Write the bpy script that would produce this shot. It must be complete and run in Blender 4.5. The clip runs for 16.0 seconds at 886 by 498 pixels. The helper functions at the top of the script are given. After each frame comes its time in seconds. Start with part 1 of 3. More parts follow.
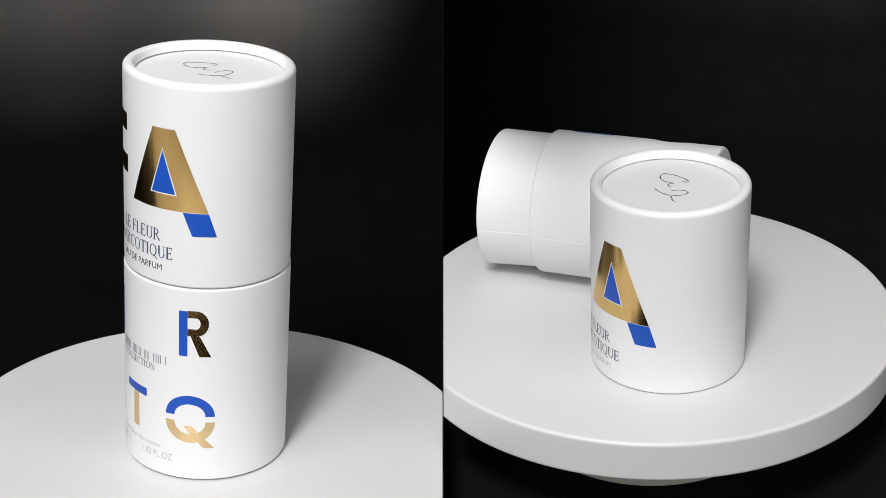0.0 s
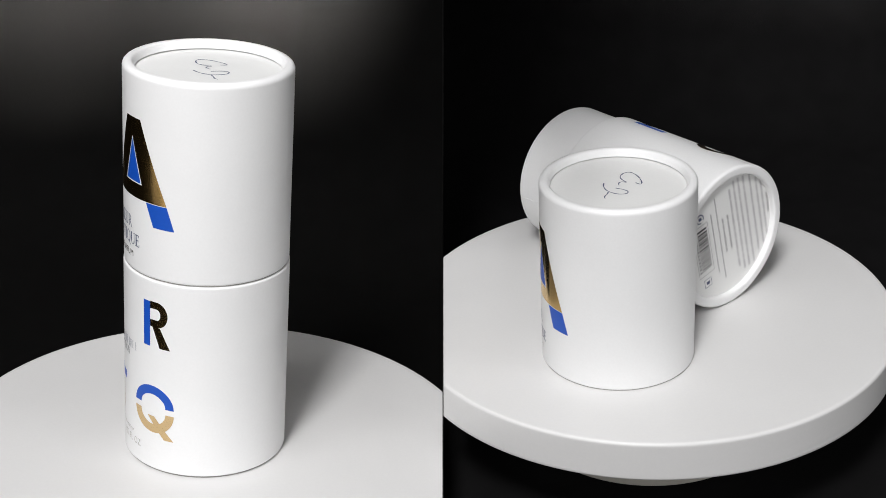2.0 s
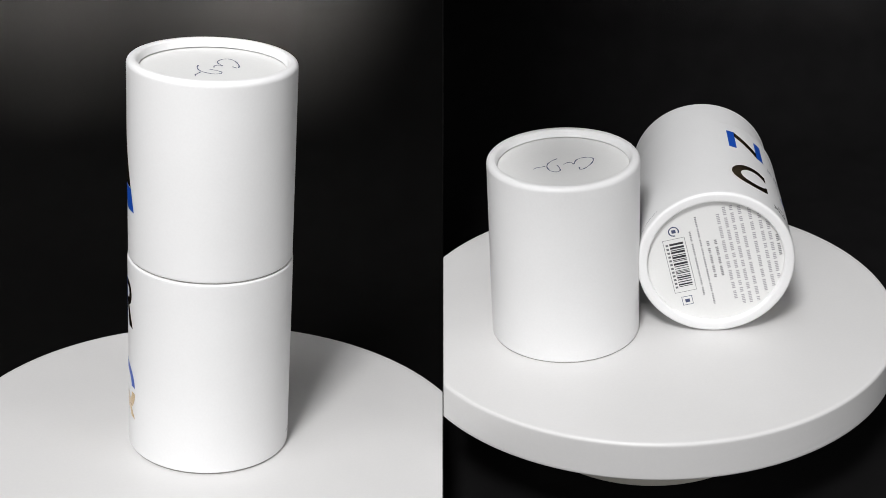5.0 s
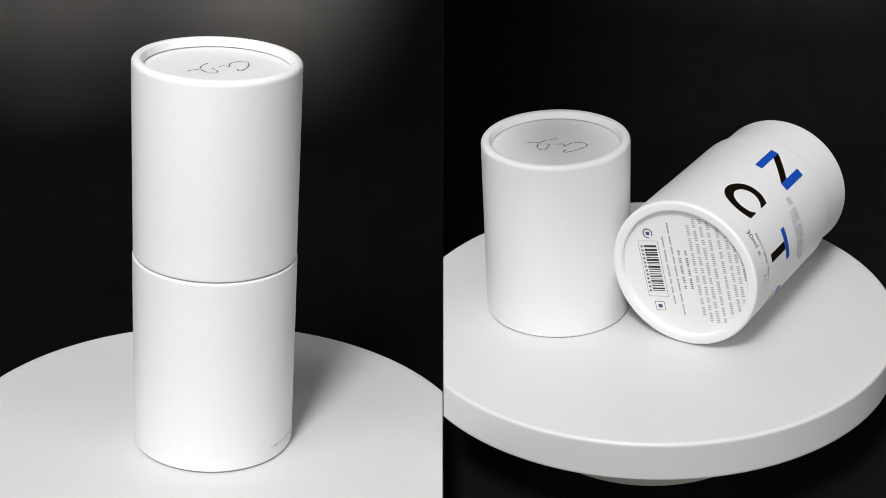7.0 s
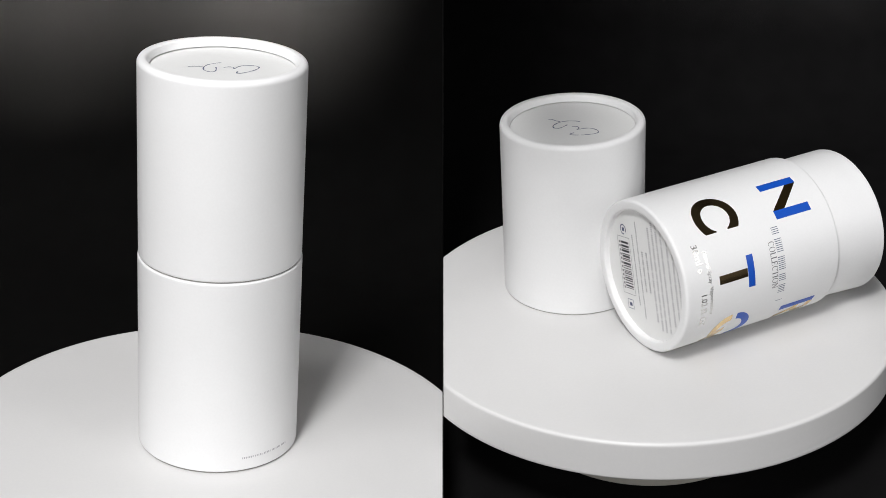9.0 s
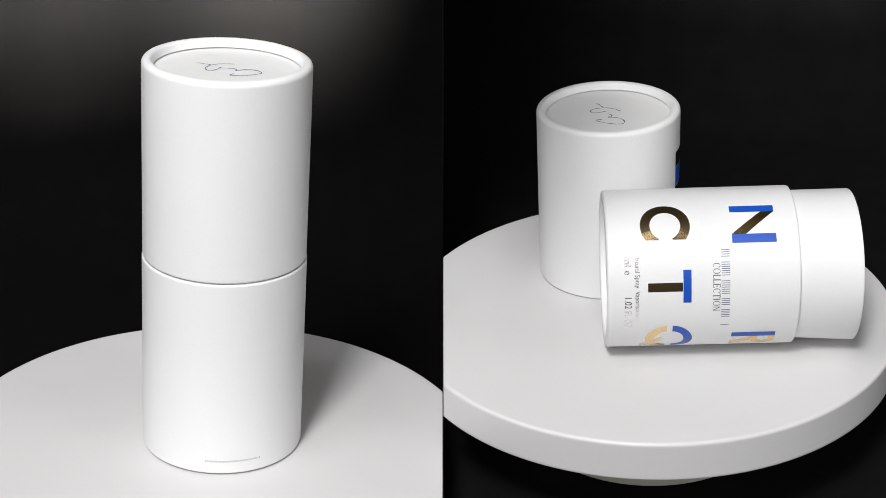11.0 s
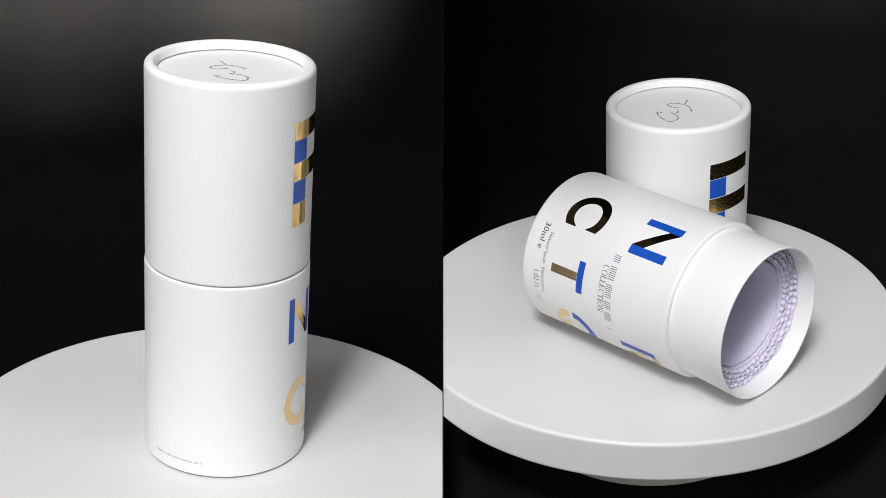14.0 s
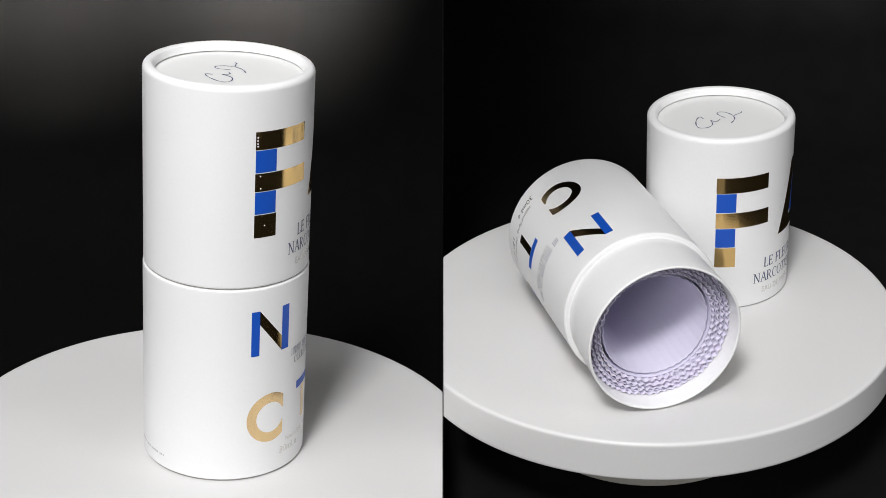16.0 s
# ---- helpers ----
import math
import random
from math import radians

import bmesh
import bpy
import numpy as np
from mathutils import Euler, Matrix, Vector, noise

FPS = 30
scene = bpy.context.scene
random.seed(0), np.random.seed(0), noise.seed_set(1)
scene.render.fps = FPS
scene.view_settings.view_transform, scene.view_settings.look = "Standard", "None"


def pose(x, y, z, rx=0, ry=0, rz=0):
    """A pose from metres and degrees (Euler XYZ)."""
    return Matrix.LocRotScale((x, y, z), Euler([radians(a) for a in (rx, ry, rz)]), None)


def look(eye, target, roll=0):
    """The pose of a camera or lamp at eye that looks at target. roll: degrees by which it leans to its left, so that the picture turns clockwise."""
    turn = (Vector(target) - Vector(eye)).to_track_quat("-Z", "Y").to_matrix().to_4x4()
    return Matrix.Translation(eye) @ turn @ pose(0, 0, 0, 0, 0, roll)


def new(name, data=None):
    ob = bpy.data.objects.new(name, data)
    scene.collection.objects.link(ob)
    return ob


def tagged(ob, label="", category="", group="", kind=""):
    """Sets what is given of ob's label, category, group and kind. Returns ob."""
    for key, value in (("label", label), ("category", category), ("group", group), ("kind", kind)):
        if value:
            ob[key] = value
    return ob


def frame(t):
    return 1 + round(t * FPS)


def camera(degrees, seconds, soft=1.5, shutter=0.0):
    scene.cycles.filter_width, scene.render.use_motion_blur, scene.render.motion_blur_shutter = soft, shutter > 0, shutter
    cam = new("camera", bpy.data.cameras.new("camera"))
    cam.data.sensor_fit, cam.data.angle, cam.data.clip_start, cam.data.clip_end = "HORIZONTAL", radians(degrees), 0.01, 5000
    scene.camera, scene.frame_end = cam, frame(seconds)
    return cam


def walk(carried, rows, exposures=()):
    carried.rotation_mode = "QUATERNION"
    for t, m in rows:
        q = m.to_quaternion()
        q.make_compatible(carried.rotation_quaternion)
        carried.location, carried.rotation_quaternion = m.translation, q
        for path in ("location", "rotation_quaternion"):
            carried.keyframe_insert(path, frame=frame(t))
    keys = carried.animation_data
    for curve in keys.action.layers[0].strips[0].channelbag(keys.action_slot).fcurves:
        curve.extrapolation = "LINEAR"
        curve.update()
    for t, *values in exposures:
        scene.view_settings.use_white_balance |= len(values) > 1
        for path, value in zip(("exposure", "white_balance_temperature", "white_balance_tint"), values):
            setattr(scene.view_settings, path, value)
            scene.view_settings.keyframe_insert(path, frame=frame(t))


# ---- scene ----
cam = camera(32.02, 16.0, soft=0.85)
EYE = pose(0, 0, 0.40, 90 - 24.9, 0, 0)
walk(cam, [(0.0, EYE), (16.0, EYE)])


def stage(pitch, roll, x, y, z):
    """The frame of a stage: its origin is the middle of the platter's top, z along the platter's axis."""
    sp, cp, sr, cr = math.sin(pitch), math.cos(pitch), math.sin(roll), math.cos(roll)
    turn = Matrix(((cr, -sr, 0), (sr, cr, 0), (0, 0, 1))) @ Matrix(((1, 0, 0), (0, -sp, -cp), (0, cp, -sp)))
    m = turn.to_4x4()
    m.translation = (x, y, z)
    return EYE @ Matrix.Diagonal((1, -1, -1, 1)) @ m


TALL_STAGE = stage(0.39185, 0.07305, -0.1057, 0.08786, 0.71675)
OPEN_STAGE = stage(0.47547, -0.05694, 0.10294, 0.02877, 0.77685)
OPEN_AXLE = OPEN_STAGE @ Matrix.Translation((0.00191, 0.00022, 0))

# ---- light ----
world = bpy.data.worlds.new("world")
scene.world = world
world.use_nodes = True
world.node_tree.nodes["Background"].inputs[0].default_value = (0.9, 0.95, 1.0, 1)
world.node_tree.nodes["Background"].inputs[1].default_value = 0.02
scene.view_settings.exposure = 0.0


def softbox(name, at, target, size, size_y, watts, colour=(1, 1, 1)):
    lamp = bpy.data.lights.new(name, "AREA")
    lamp.shape, lamp.size, lamp.size_y, lamp.energy, lamp.color = "RECTANGLE", size, size_y, watts, colour
    ob = new(name, lamp)
    ob.matrix_world = look(at, target)
    return ob


def on(m, x, y, z):
    return tuple(m @ Vector((x, y, z)))


softbox("softbox_top", (-0.24, 0.26, 1.22), (0.14, 0.69, 0.06), 0.50, 0.50, 5.2, (1.0, 0.994, 1.0))
softbox("softbox_front", (-0.33, -0.62, 1.60), (0.08, 0.69, 0.08), 0.36, 0.36, 30.0, (1.0, 0.994, 1.0))
# two added fill lamps: low left for the tube walls, right for the shaded flanks
softbox("fill_low", (-0.50, -1.00, 0.80), (0.14, 0.69, 0.08), 0.7, 0.7, 7.5, (1.0, 0.994, 1.0))
softbox("fill_side", (1.30, -0.16, 0.78), (0.0, 0.69, 0.08), 0.5, 0.7, 4.5, (1.0, 0.994, 1.0))
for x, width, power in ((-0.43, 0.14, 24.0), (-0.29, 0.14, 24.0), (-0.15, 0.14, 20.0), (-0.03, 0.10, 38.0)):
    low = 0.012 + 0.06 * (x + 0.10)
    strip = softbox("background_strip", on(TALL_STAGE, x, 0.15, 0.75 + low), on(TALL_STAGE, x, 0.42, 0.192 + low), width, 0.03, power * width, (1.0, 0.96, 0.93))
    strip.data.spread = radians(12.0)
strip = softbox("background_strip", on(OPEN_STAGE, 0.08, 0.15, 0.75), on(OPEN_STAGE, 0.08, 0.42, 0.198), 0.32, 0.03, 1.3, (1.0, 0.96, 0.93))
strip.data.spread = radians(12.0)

# ---- materials ----


def material(name, colour, rough=0.5, metal=0.0, grain=0.0, scale=200.0, bump=0.0, spread=0.06, stretch=(1, 1, 1), ripple=0.0, spec=0.5):
    mat = bpy.data.materials.new(name)
    mat.use_nodes = True
    nodes, links = mat.node_tree.nodes, mat.node_tree.links
    bsdf = nodes["Principled BSDF"]
    bsdf.inputs["Roughness"].default_value, bsdf.inputs["Metallic"].default_value = rough, metal
    bsdf.inputs["Specular IOR Level"].default_value = spec
    place = nodes.new("ShaderNodeTexCoord")
    mapping = nodes.new("ShaderNodeMapping")
    mapping.inputs["Scale"].default_value = stretch
    links.new(place.outputs["Object"], mapping.inputs["Vector"])
    fine, broad = nodes.new("ShaderNodeTexNoise"), nodes.new("ShaderNodeTexNoise")
    fine.inputs["Scale"].default_value, broad.inputs["Scale"].default_value = scale, scale / 25
    fine.inputs["Detail"].default_value = 4
    for tex in (fine, broad):
        links.new(mapping.outputs["Vector"], tex.inputs["Vector"])
    both = nodes.new("ShaderNodeMath")
    both.operation = "ADD"
    links.new(fine.outputs["Fac"], both.inputs[0])
    links.new(broad.outputs["Fac"], both.inputs[1])
    ramp = nodes.new("ShaderNodeMapRange")
    ramp.inputs["From Min"].default_value, ramp.inputs["From Max"].default_value = 0.6, 1.4
    ramp.inputs["To Min"].default_value, ramp.inputs["To Max"].default_value = 1 - spread, 1 + spread
    links.new(both.outputs[0], ramp.inputs["Value"])
    tint = nodes.new("ShaderNodeVectorMath")
    tint.operation = "SCALE"
    tint.inputs[0].default_value = colour
    links.new(ramp.outputs[0], tint.inputs["Scale"])
    links.new(tint.outputs["Vector"], bsdf.inputs["Base Color"])
    if bump:
        relief = nodes.new("ShaderNodeBump")
        relief.inputs["Strength"].default_value, relief.inputs["Distance"].default_value = bump, 0.0003
        links.new(fine.outputs["Fac"], relief.inputs["Height"])
        links.new(relief.outputs["Normal"], bsdf.inputs["Normal"])
        if ripple:
            wide, wave = nodes.new("ShaderNodeTexNoise"), nodes.new("ShaderNodeBump")
            wide.inputs["Scale"].default_value, wide.inputs["Detail"].default_value = 130, 1.0
            links.new(mapping.outputs["Vector"], wide.inputs["Vector"])
            wave.inputs["Strength"].default_value, wave.inputs["Distance"].default_value = ripple, 0.0006
            links.new(wide.outputs["Fac"], wave.inputs["Height"])
            links.new(wave.outputs["Normal"], relief.inputs["Normal"])
    return mat


PAPER = material("coated_white_paper", (0.82, 0.82, 0.82), 0.42, scale=900, bump=0.03, spread=0.02)
PANEL = material("white_card", (0.78, 0.78, 0.77), 0.5, scale=900, bump=0.04, spread=0.02)
PLATTER = material("white_platter_plastic", (0.665, 0.66, 0.655), 0.42, scale=700, bump=0.05, spread=0.02)
FOOT = material("cream_plastic", (0.66, 0.63, 0.56), 0.5, scale=500, bump=0.05, spread=0.03)
GOLD = material("gold_foil", (0.74, 0.50, 0.20), 0.16, metal=1.0, scale=170, bump=0.04, spread=0.10, stretch=(1, 1, 0.04), ripple=0.9)
PALE_GOLD = material("pale_gold_foil", (0.82, 0.60, 0.32), 0.15, metal=1.0, scale=140, bump=0.06, spread=0.06, stretch=(1, 1, 0.15))
BLUE = material("blue_ink", (0.006, 0.078, 0.47), 0.4, scale=900, spread=0.04)
NAVY = material("navy_ink", (0.06, 0.075, 0.15), 0.5, scale=900, spread=0.05)
GREY_INK = material("grey_ink", (0.16, 0.16, 0.17), 0.5, scale=900, spread=0.05)
FAINT_INK = material("faint_foil_ink", (0.80, 0.78, 0.74), 0.22, metal=1.0, scale=900, spread=0.04)
PALE_INK = material("pale_grey_ink", (0.36, 0.35, 0.37), 0.5, scale=900, spread=0.05)
BLACK_INK = material("black_ink", (0.02, 0.02, 0.025), 0.5, scale=900, spread=0.05)
LINER = material("lavender_paper", (0.74, 0.71, 0.85), 0.6, scale=600, bump=0.06, spread=0.03)
CORRUGATED = material("corrugated_lavender_paper", (0.72, 0.68, 0.82), 0.65, scale=600, bump=0.1, spread=0.06)
CLOTH = material("black_backdrop_cloth", (0.0027, 0.0026, 0.0025), 0.9, scale=1500, bump=0.2, spread=0.25, spec=0.05)
# same black cloth; the stronger light on the right is put into its colour
LIT_CLOTH = material("lit_black_cloth", (0.0064, 0.0062, 0.0064), 0.9, scale=1500, bump=0.2, spread=0.25, spec=0.05)
BOARD = material("black_board", (0.006, 0.006, 0.006), 0.9, scale=800, bump=0.05, spread=0.15, spec=0.1)
GREYBOARD = material("grey_board", (0.36, 0.35, 0.33), 0.8, scale=900, bump=0.1, spread=0.1)
# pale so that the unseen table front reflects light into the gold foil
BOUNCE_TABLE = material("pale_bounce", (0.55, 0.52, 0.48), 0.45, scale=90, bump=0.03, spread=0.08, stretch=(1, 0.1, 1))
ROOM = material("dark_room_paint", (0.16, 0.16, 0.16), 0.8, scale=60, bump=0.1, spread=0.1)

# ---- mesh helpers ----


def part(name, bm, mat, parent=None, label="", smooth=40):
    mesh = bpy.data.meshes.new(name)
    if smooth:
        for f in bm.faces:
            f.smooth = True
        for e in bm.edges:
            if len(e.link_faces) == 2 and e.calc_face_angle(0) > radians(smooth):
                e.smooth = False
    bm.to_mesh(mesh)
    bm.free()
    mesh.materials.append(mat)
    ob = new(name, mesh)
    ob.parent = parent
    if label:
        tagged(ob, label)
    return ob


def thing(name, m, label, category, group="", kind=""):
    ob = new(name)
    ob.empty_display_size = 0.02
    ob.matrix_world = m
    return tagged(ob, label, category, group, kind)


def arc(cx, cz, r, a, b, n=6):
    return [(cx + r * math.cos(radians(a + (b - a) * i / n)), cz + r * math.sin(radians(a + (b - a) * i / n))) for i in range(n + 1)]


def lathe(profile, n=160, closed=False):
    """A surface of revolution about z from (radius, height) pairs."""
    bm = bmesh.new()
    rings = []
    for r, z in profile:
        if r < 1e-7:
            rings.append([bm.verts.new((0, 0, z))])
        else:
            rings.append([bm.verts.new((r * math.cos(2 * math.pi * i / n), r * math.sin(2 * math.pi * i / n), z)) for i in range(n)])
    pairs = list(zip(rings, rings[1:])) + ([(rings[-1], rings[0])] if closed else [])
    for a, b in pairs:
        for i in range(n):
            j = (i + 1) % n
            if len(a) == 1 and len(b) == 1:
                continue
            if len(a) == 1:
                bm.faces.new((a[0], b[j], b[i]))
            elif len(b) == 1:
                bm.faces.new((a[i], a[j], b[0]))
            else:
                bm.faces.new((a[i], a[j], b[j], b[i]))
    bmesh.ops.recalc_face_normals(bm, faces=bm.faces)
    return bm


def box(bm, x0, x1, y0, y1, z0, z1):
    v = [bm.verts.new((x, y, z)) for x in (x0, x1) for y in (y0, y1) for z in (z0, z1)]
    for f in ((0, 1, 3, 2), (4, 6, 7, 5), (0, 4, 5, 1), (2, 3, 7, 6), (0, 2, 6, 4), (1, 5, 7, 3)):
        bm.faces.new([v[i] for i in f])


def cut_at_divider(bm, m, side, gap=0.00025):
    """Trim a mesh given in the frame m straight along the added divider board that runs away from the eye; side -1
    keeps x < 0.
    """
    inv = m.inverted()
    co = inv @ (EYE @ Vector((side * gap, 0, 0)))
    no = (inv.to_3x3() @ (EYE.to_3x3() @ Vector((-side, 0, 0)))).normalized()
    cut = bmesh.ops.bisect_plane(bm, geom=bm.verts[:] + bm.edges[:] + bm.faces[:], plane_co=co, plane_no=no, clear_outer=True)
    edges = [g for g in cut["geom_cut"] if isinstance(g, bmesh.types.BMEdge)]
    bmesh.ops.holes_fill(bm, edges=edges)
    return bm


def slice_x(bm, step):
    xs = [v.co.x for v in bm.verts]
    x = min(xs) + step
    while x < max(xs):
        bmesh.ops.bisect_plane(bm, geom=bm.verts[:] + bm.edges[:] + bm.faces[:], plane_co=(x, 0, 0), plane_no=(1, 0, 0))
        x += step
    return bm


def wrap(bm, radius, lift=0.00008):
    """Bend a flat print (x: degrees round the tube, y: height in metres) on to a tube of that radius."""
    for v in bm.verts:
        a = radians(v.co.x)
        v.co = ((radius + lift) * math.cos(a), (radius + lift) * math.sin(a), v.co.y)
    return bm


def polygon(points, step=2.0):
    bm = bmesh.new()
    face = bm.faces.new([bm.verts.new((x, y, 0)) for x, y in points])
    bmesh.ops.triangulate(bm, faces=[face])
    bmesh.ops.recalc_face_normals(bm, faces=bm.faces)
    if step:
        slice_x(bm, step)
    return bm


def ring_band(cx, cy, rx, ry, wx, wy, a, b, n=36):
    """A band of an ellipse from angle a to b, in print coordinates."""
    outer = [(cx + rx * math.cos(radians(a + (b - a) * i / n)), cy + ry * math.sin(radians(a + (b - a) * i / n))) for i in range(n + 1)]
    inner = [(cx + (rx - wx) * math.cos(radians(a + (b - a) * i / n)), cy + (ry - wy) * math.sin(radians(a + (b - a) * i / n))) for i in range(n + 1)]
    bm = bmesh.new()
    vo, vi = [bm.verts.new((*p, 0)) for p in outer], [bm.verts.new((*p, 0)) for p in inner]
    for i in range(n):
        bm.faces.new((vo[i], vo[i + 1], vi[i + 1], vi[i]))
    return bm


def merge(*meshes):
    out = bmesh.new()
    for bm in meshes:
        tmp = bpy.data.meshes.new("tmp")
        bm.to_mesh(tmp)
        out.from_mesh(tmp)
        bpy.data.meshes.remove(tmp)
        bm.free()
    return out


def lettering(text, size, radius, phi, z, width=None, spacing=1.0, bold=0.009):
    """Flat words centred on (phi degrees, z metres), in print coordinates for wrap()."""
    curve = bpy.data.curves.new("words", "FONT")
    curve.body, curve.size, curve.align_x, curve.space_character = text, size, "CENTER", spacing
    curve.resolution_u, curve.offset = 3, size * bold if size > 0.006 else 0.0
    ob = new("words", curve)
    mesh = bpy.data.meshes.new_from_object(ob.evaluated_get(bpy.context.evaluated_depsgraph_get()))
    bpy.data.objects.remove(ob)
    bpy.data.curves.remove(curve)
    bm = bmesh.new()
    bm.from_mesh(mesh)
    bpy.data.meshes.remove(mesh)
    xs = [v.co.x for v in bm.verts]
    factor = 1.0 if width is None else width / (math.degrees((max(xs) - min(xs)) / radius))
    for v in bm.verts:
        v.co.x, v.co.y = phi + math.degrees(v.co.x / radius) * factor, z + v.co.y
    return bm


def bars(rows):
    """Plain bars (x0, x1, y0, y1) in one flat print."""
    bm = bmesh.new()
    for x0, x1, y0, y1 in rows:
        bm.faces.new([bm.verts.new(p) for p in ((x0, y0, 0), (x1, y0, 0), (x1, y1, 0), (x0, y1, 0))])
    return bm


def word_bars(x0, x1, y0, y1, seed, gap=1.2, letter=1.1, fill=0.55):
    """A line of writing that cannot be given: short strokes in words."""
    rnd = random.Random(seed)
    rows, x = [], x0
    while x < x1:
        for _ in range(rnd.randint(3, 7)):
            if x > x1:
                break
            rows.append((x, min(x + letter * fill, x1), y0, y1))
            x += letter
        x += gap
    return rows


# Roman capitals in a box one unit high: (advance, stems (x, y0, y1), thin strokes, bows (cx, cy, rx, ry, from, to), serifs (x, y))
CAPITALS = {
    "L": (0.62, [(0.14, 0, 1)], [(0.14, 0.025, 0.56, 0.025), (0.55, 0, 0.55, 0.22)], [], [(0.14, 1), (0.14, 0)]),
    "E": (0.66, [(0.14, 0, 1)], [(0.14, 0.025, 0.58, 0.025), (0.14, 0.975, 0.55, 0.975), (0.14, 0.52, 0.44, 0.52), (0.57, 0, 0.57, 0.22), (0.54, 0.8, 0.54, 1), (0.44, 0.42, 0.44, 0.62)], [], [(0.14, 1), (0.14, 0)]),
    "F": (0.60, [(0.14, 0, 1)], [(0.14, 0.975, 0.54, 0.975), (0.14, 0.5, 0.42, 0.5), (0.53, 0.8, 0.53, 1), (0.42, 0.4, 0.42, 0.6)], [], [(0.14, 1), (0.14, 0)]),
    "U": (0.80, [(0.15, 0.3, 1)], [(0.64, 0.3, 0.64, 1)], [(0.395, 0.3, 0.3, 0.31, 180, 360)], [(0.15, 1), (0.64, 1)]),
    "R": (0.74, [(0.14, 0, 1)], [], [(0.22, 0.74, 0.36, 0.26, -90, 90)], [(0.14, 1), (0.14, 0)]),
    "N": (0.84, [], [(0.14, 0, 0.14, 1), (0.70, 0, 0.70, 1)], [], [(0.10, 1), (0.14, 0), (0.70, 1)]),
    "A": (0.78, [], [(0.08, 0, 0.38, 1), (0.2, 0.36, 0.58, 0.36)], [], [(0.08, 0), (0.69, 0)]),
    "C": (0.76, [], [(0.66, 0.7, 0.66, 0.95)], [(0.42, 0.5, 0.37, 0.515, 48, 312)], []),
    "O": (0.86, [], [], [(0.43, 0.5, 0.39, 0.515, 0, 360)], []),
    "T": (0.70, [(0.35, 0, 1)], [(0.05, 0.975, 0.65, 0.975), (0.06, 0.76, 0.06, 1), (0.64, 0.76, 0.64, 1)], [], [(0.35, 0)]),
    "I": (0.36, [(0.18, 0, 1)], [], [], [(0.18, 1), (0.18, 0)]),
    "Q": (0.88, [], [], [(0.43, 0.5, 0.39, 0.515, 0, 360)], []),
    " ": (0.34, [], [], [], []),
}
SLANTS = {"R": (0.30, 0.5, 0.70, 0.0), "N": (0.12, 1.0, 0.70, 0.0), "A": (0.38, 1.0, 0.69, 0.0), "Q": (0.46, 0.12, 0.86, -0.2)}


def is_roman(text):
    return text in ("LE FLEUR", "NARCOTIQUE", "COLLECTION")


def roman(text, height, phi, z, width):
    """A line of roman capitals, centred on phi and as wide as given in degrees, z metres up."""
    bm = bmesh.new()

    def stroke(x0, y0, x1, y1, w):
        if abs(y1 - y0) < 1e-6:
            corners = [(x0, y0 - w / 2), (x1, y0 - w / 2), (x1, y0 + w / 2), (x0, y0 + w / 2)]
        else:
            corners = [(x0 - w / 2, y0), (x0 + w / 2, y0), (x1 + w / 2, y1), (x1 - w / 2, y1)]
        bm.faces.new([bm.verts.new((x, y, 0)) for x, y in corners])

    pen = 0.0
    for letter in text:
        advance, stems, thins, bows, serifs = CAPITALS[letter]
        for x, y0, y1 in stems:
            stroke(pen + x, y0, pen + x, y1, 0.15)
        for x0, y0, x1, y1 in thins:
            stroke(pen + x0, y0, pen + x1, y1, 0.07)
        if letter in SLANTS:
            x0, y0, x1, y1 = SLANTS[letter]
            stroke(pen + x0, y0, pen + x1, y1, 0.135)
        for cx, cy, rx, ry, a, b in bows:
            ring = []
            for i in range(25):
                t = radians(a + (b - a) * i / 24)
                c, s = math.cos(t), math.sin(t)
                ring.append([bm.verts.new((pen + cx + rx * c, cy + ry * s, 0)), bm.verts.new((pen + cx + (rx - 0.12) * c, cy + (ry - 0.055) * s, 0))])
            for p, q in zip(ring, ring[1:]):
                bm.faces.new((p[0], q[0], q[1], p[1]))
        for x, y in serifs:
            stroke(pen + x - 0.13, y + (0.02 if y < 0.5 else -0.02), pen + x + 0.13, y + (0.02 if y < 0.5 else -0.02), 0.045)
        pen += advance + 0.03
    for v in bm.verts:
        v.co.x, v.co.y = phi + width * (v.co.x / pen - 0.5), z + v.co.y * height
    return bm


# ---- prints on the lid and on the body ----


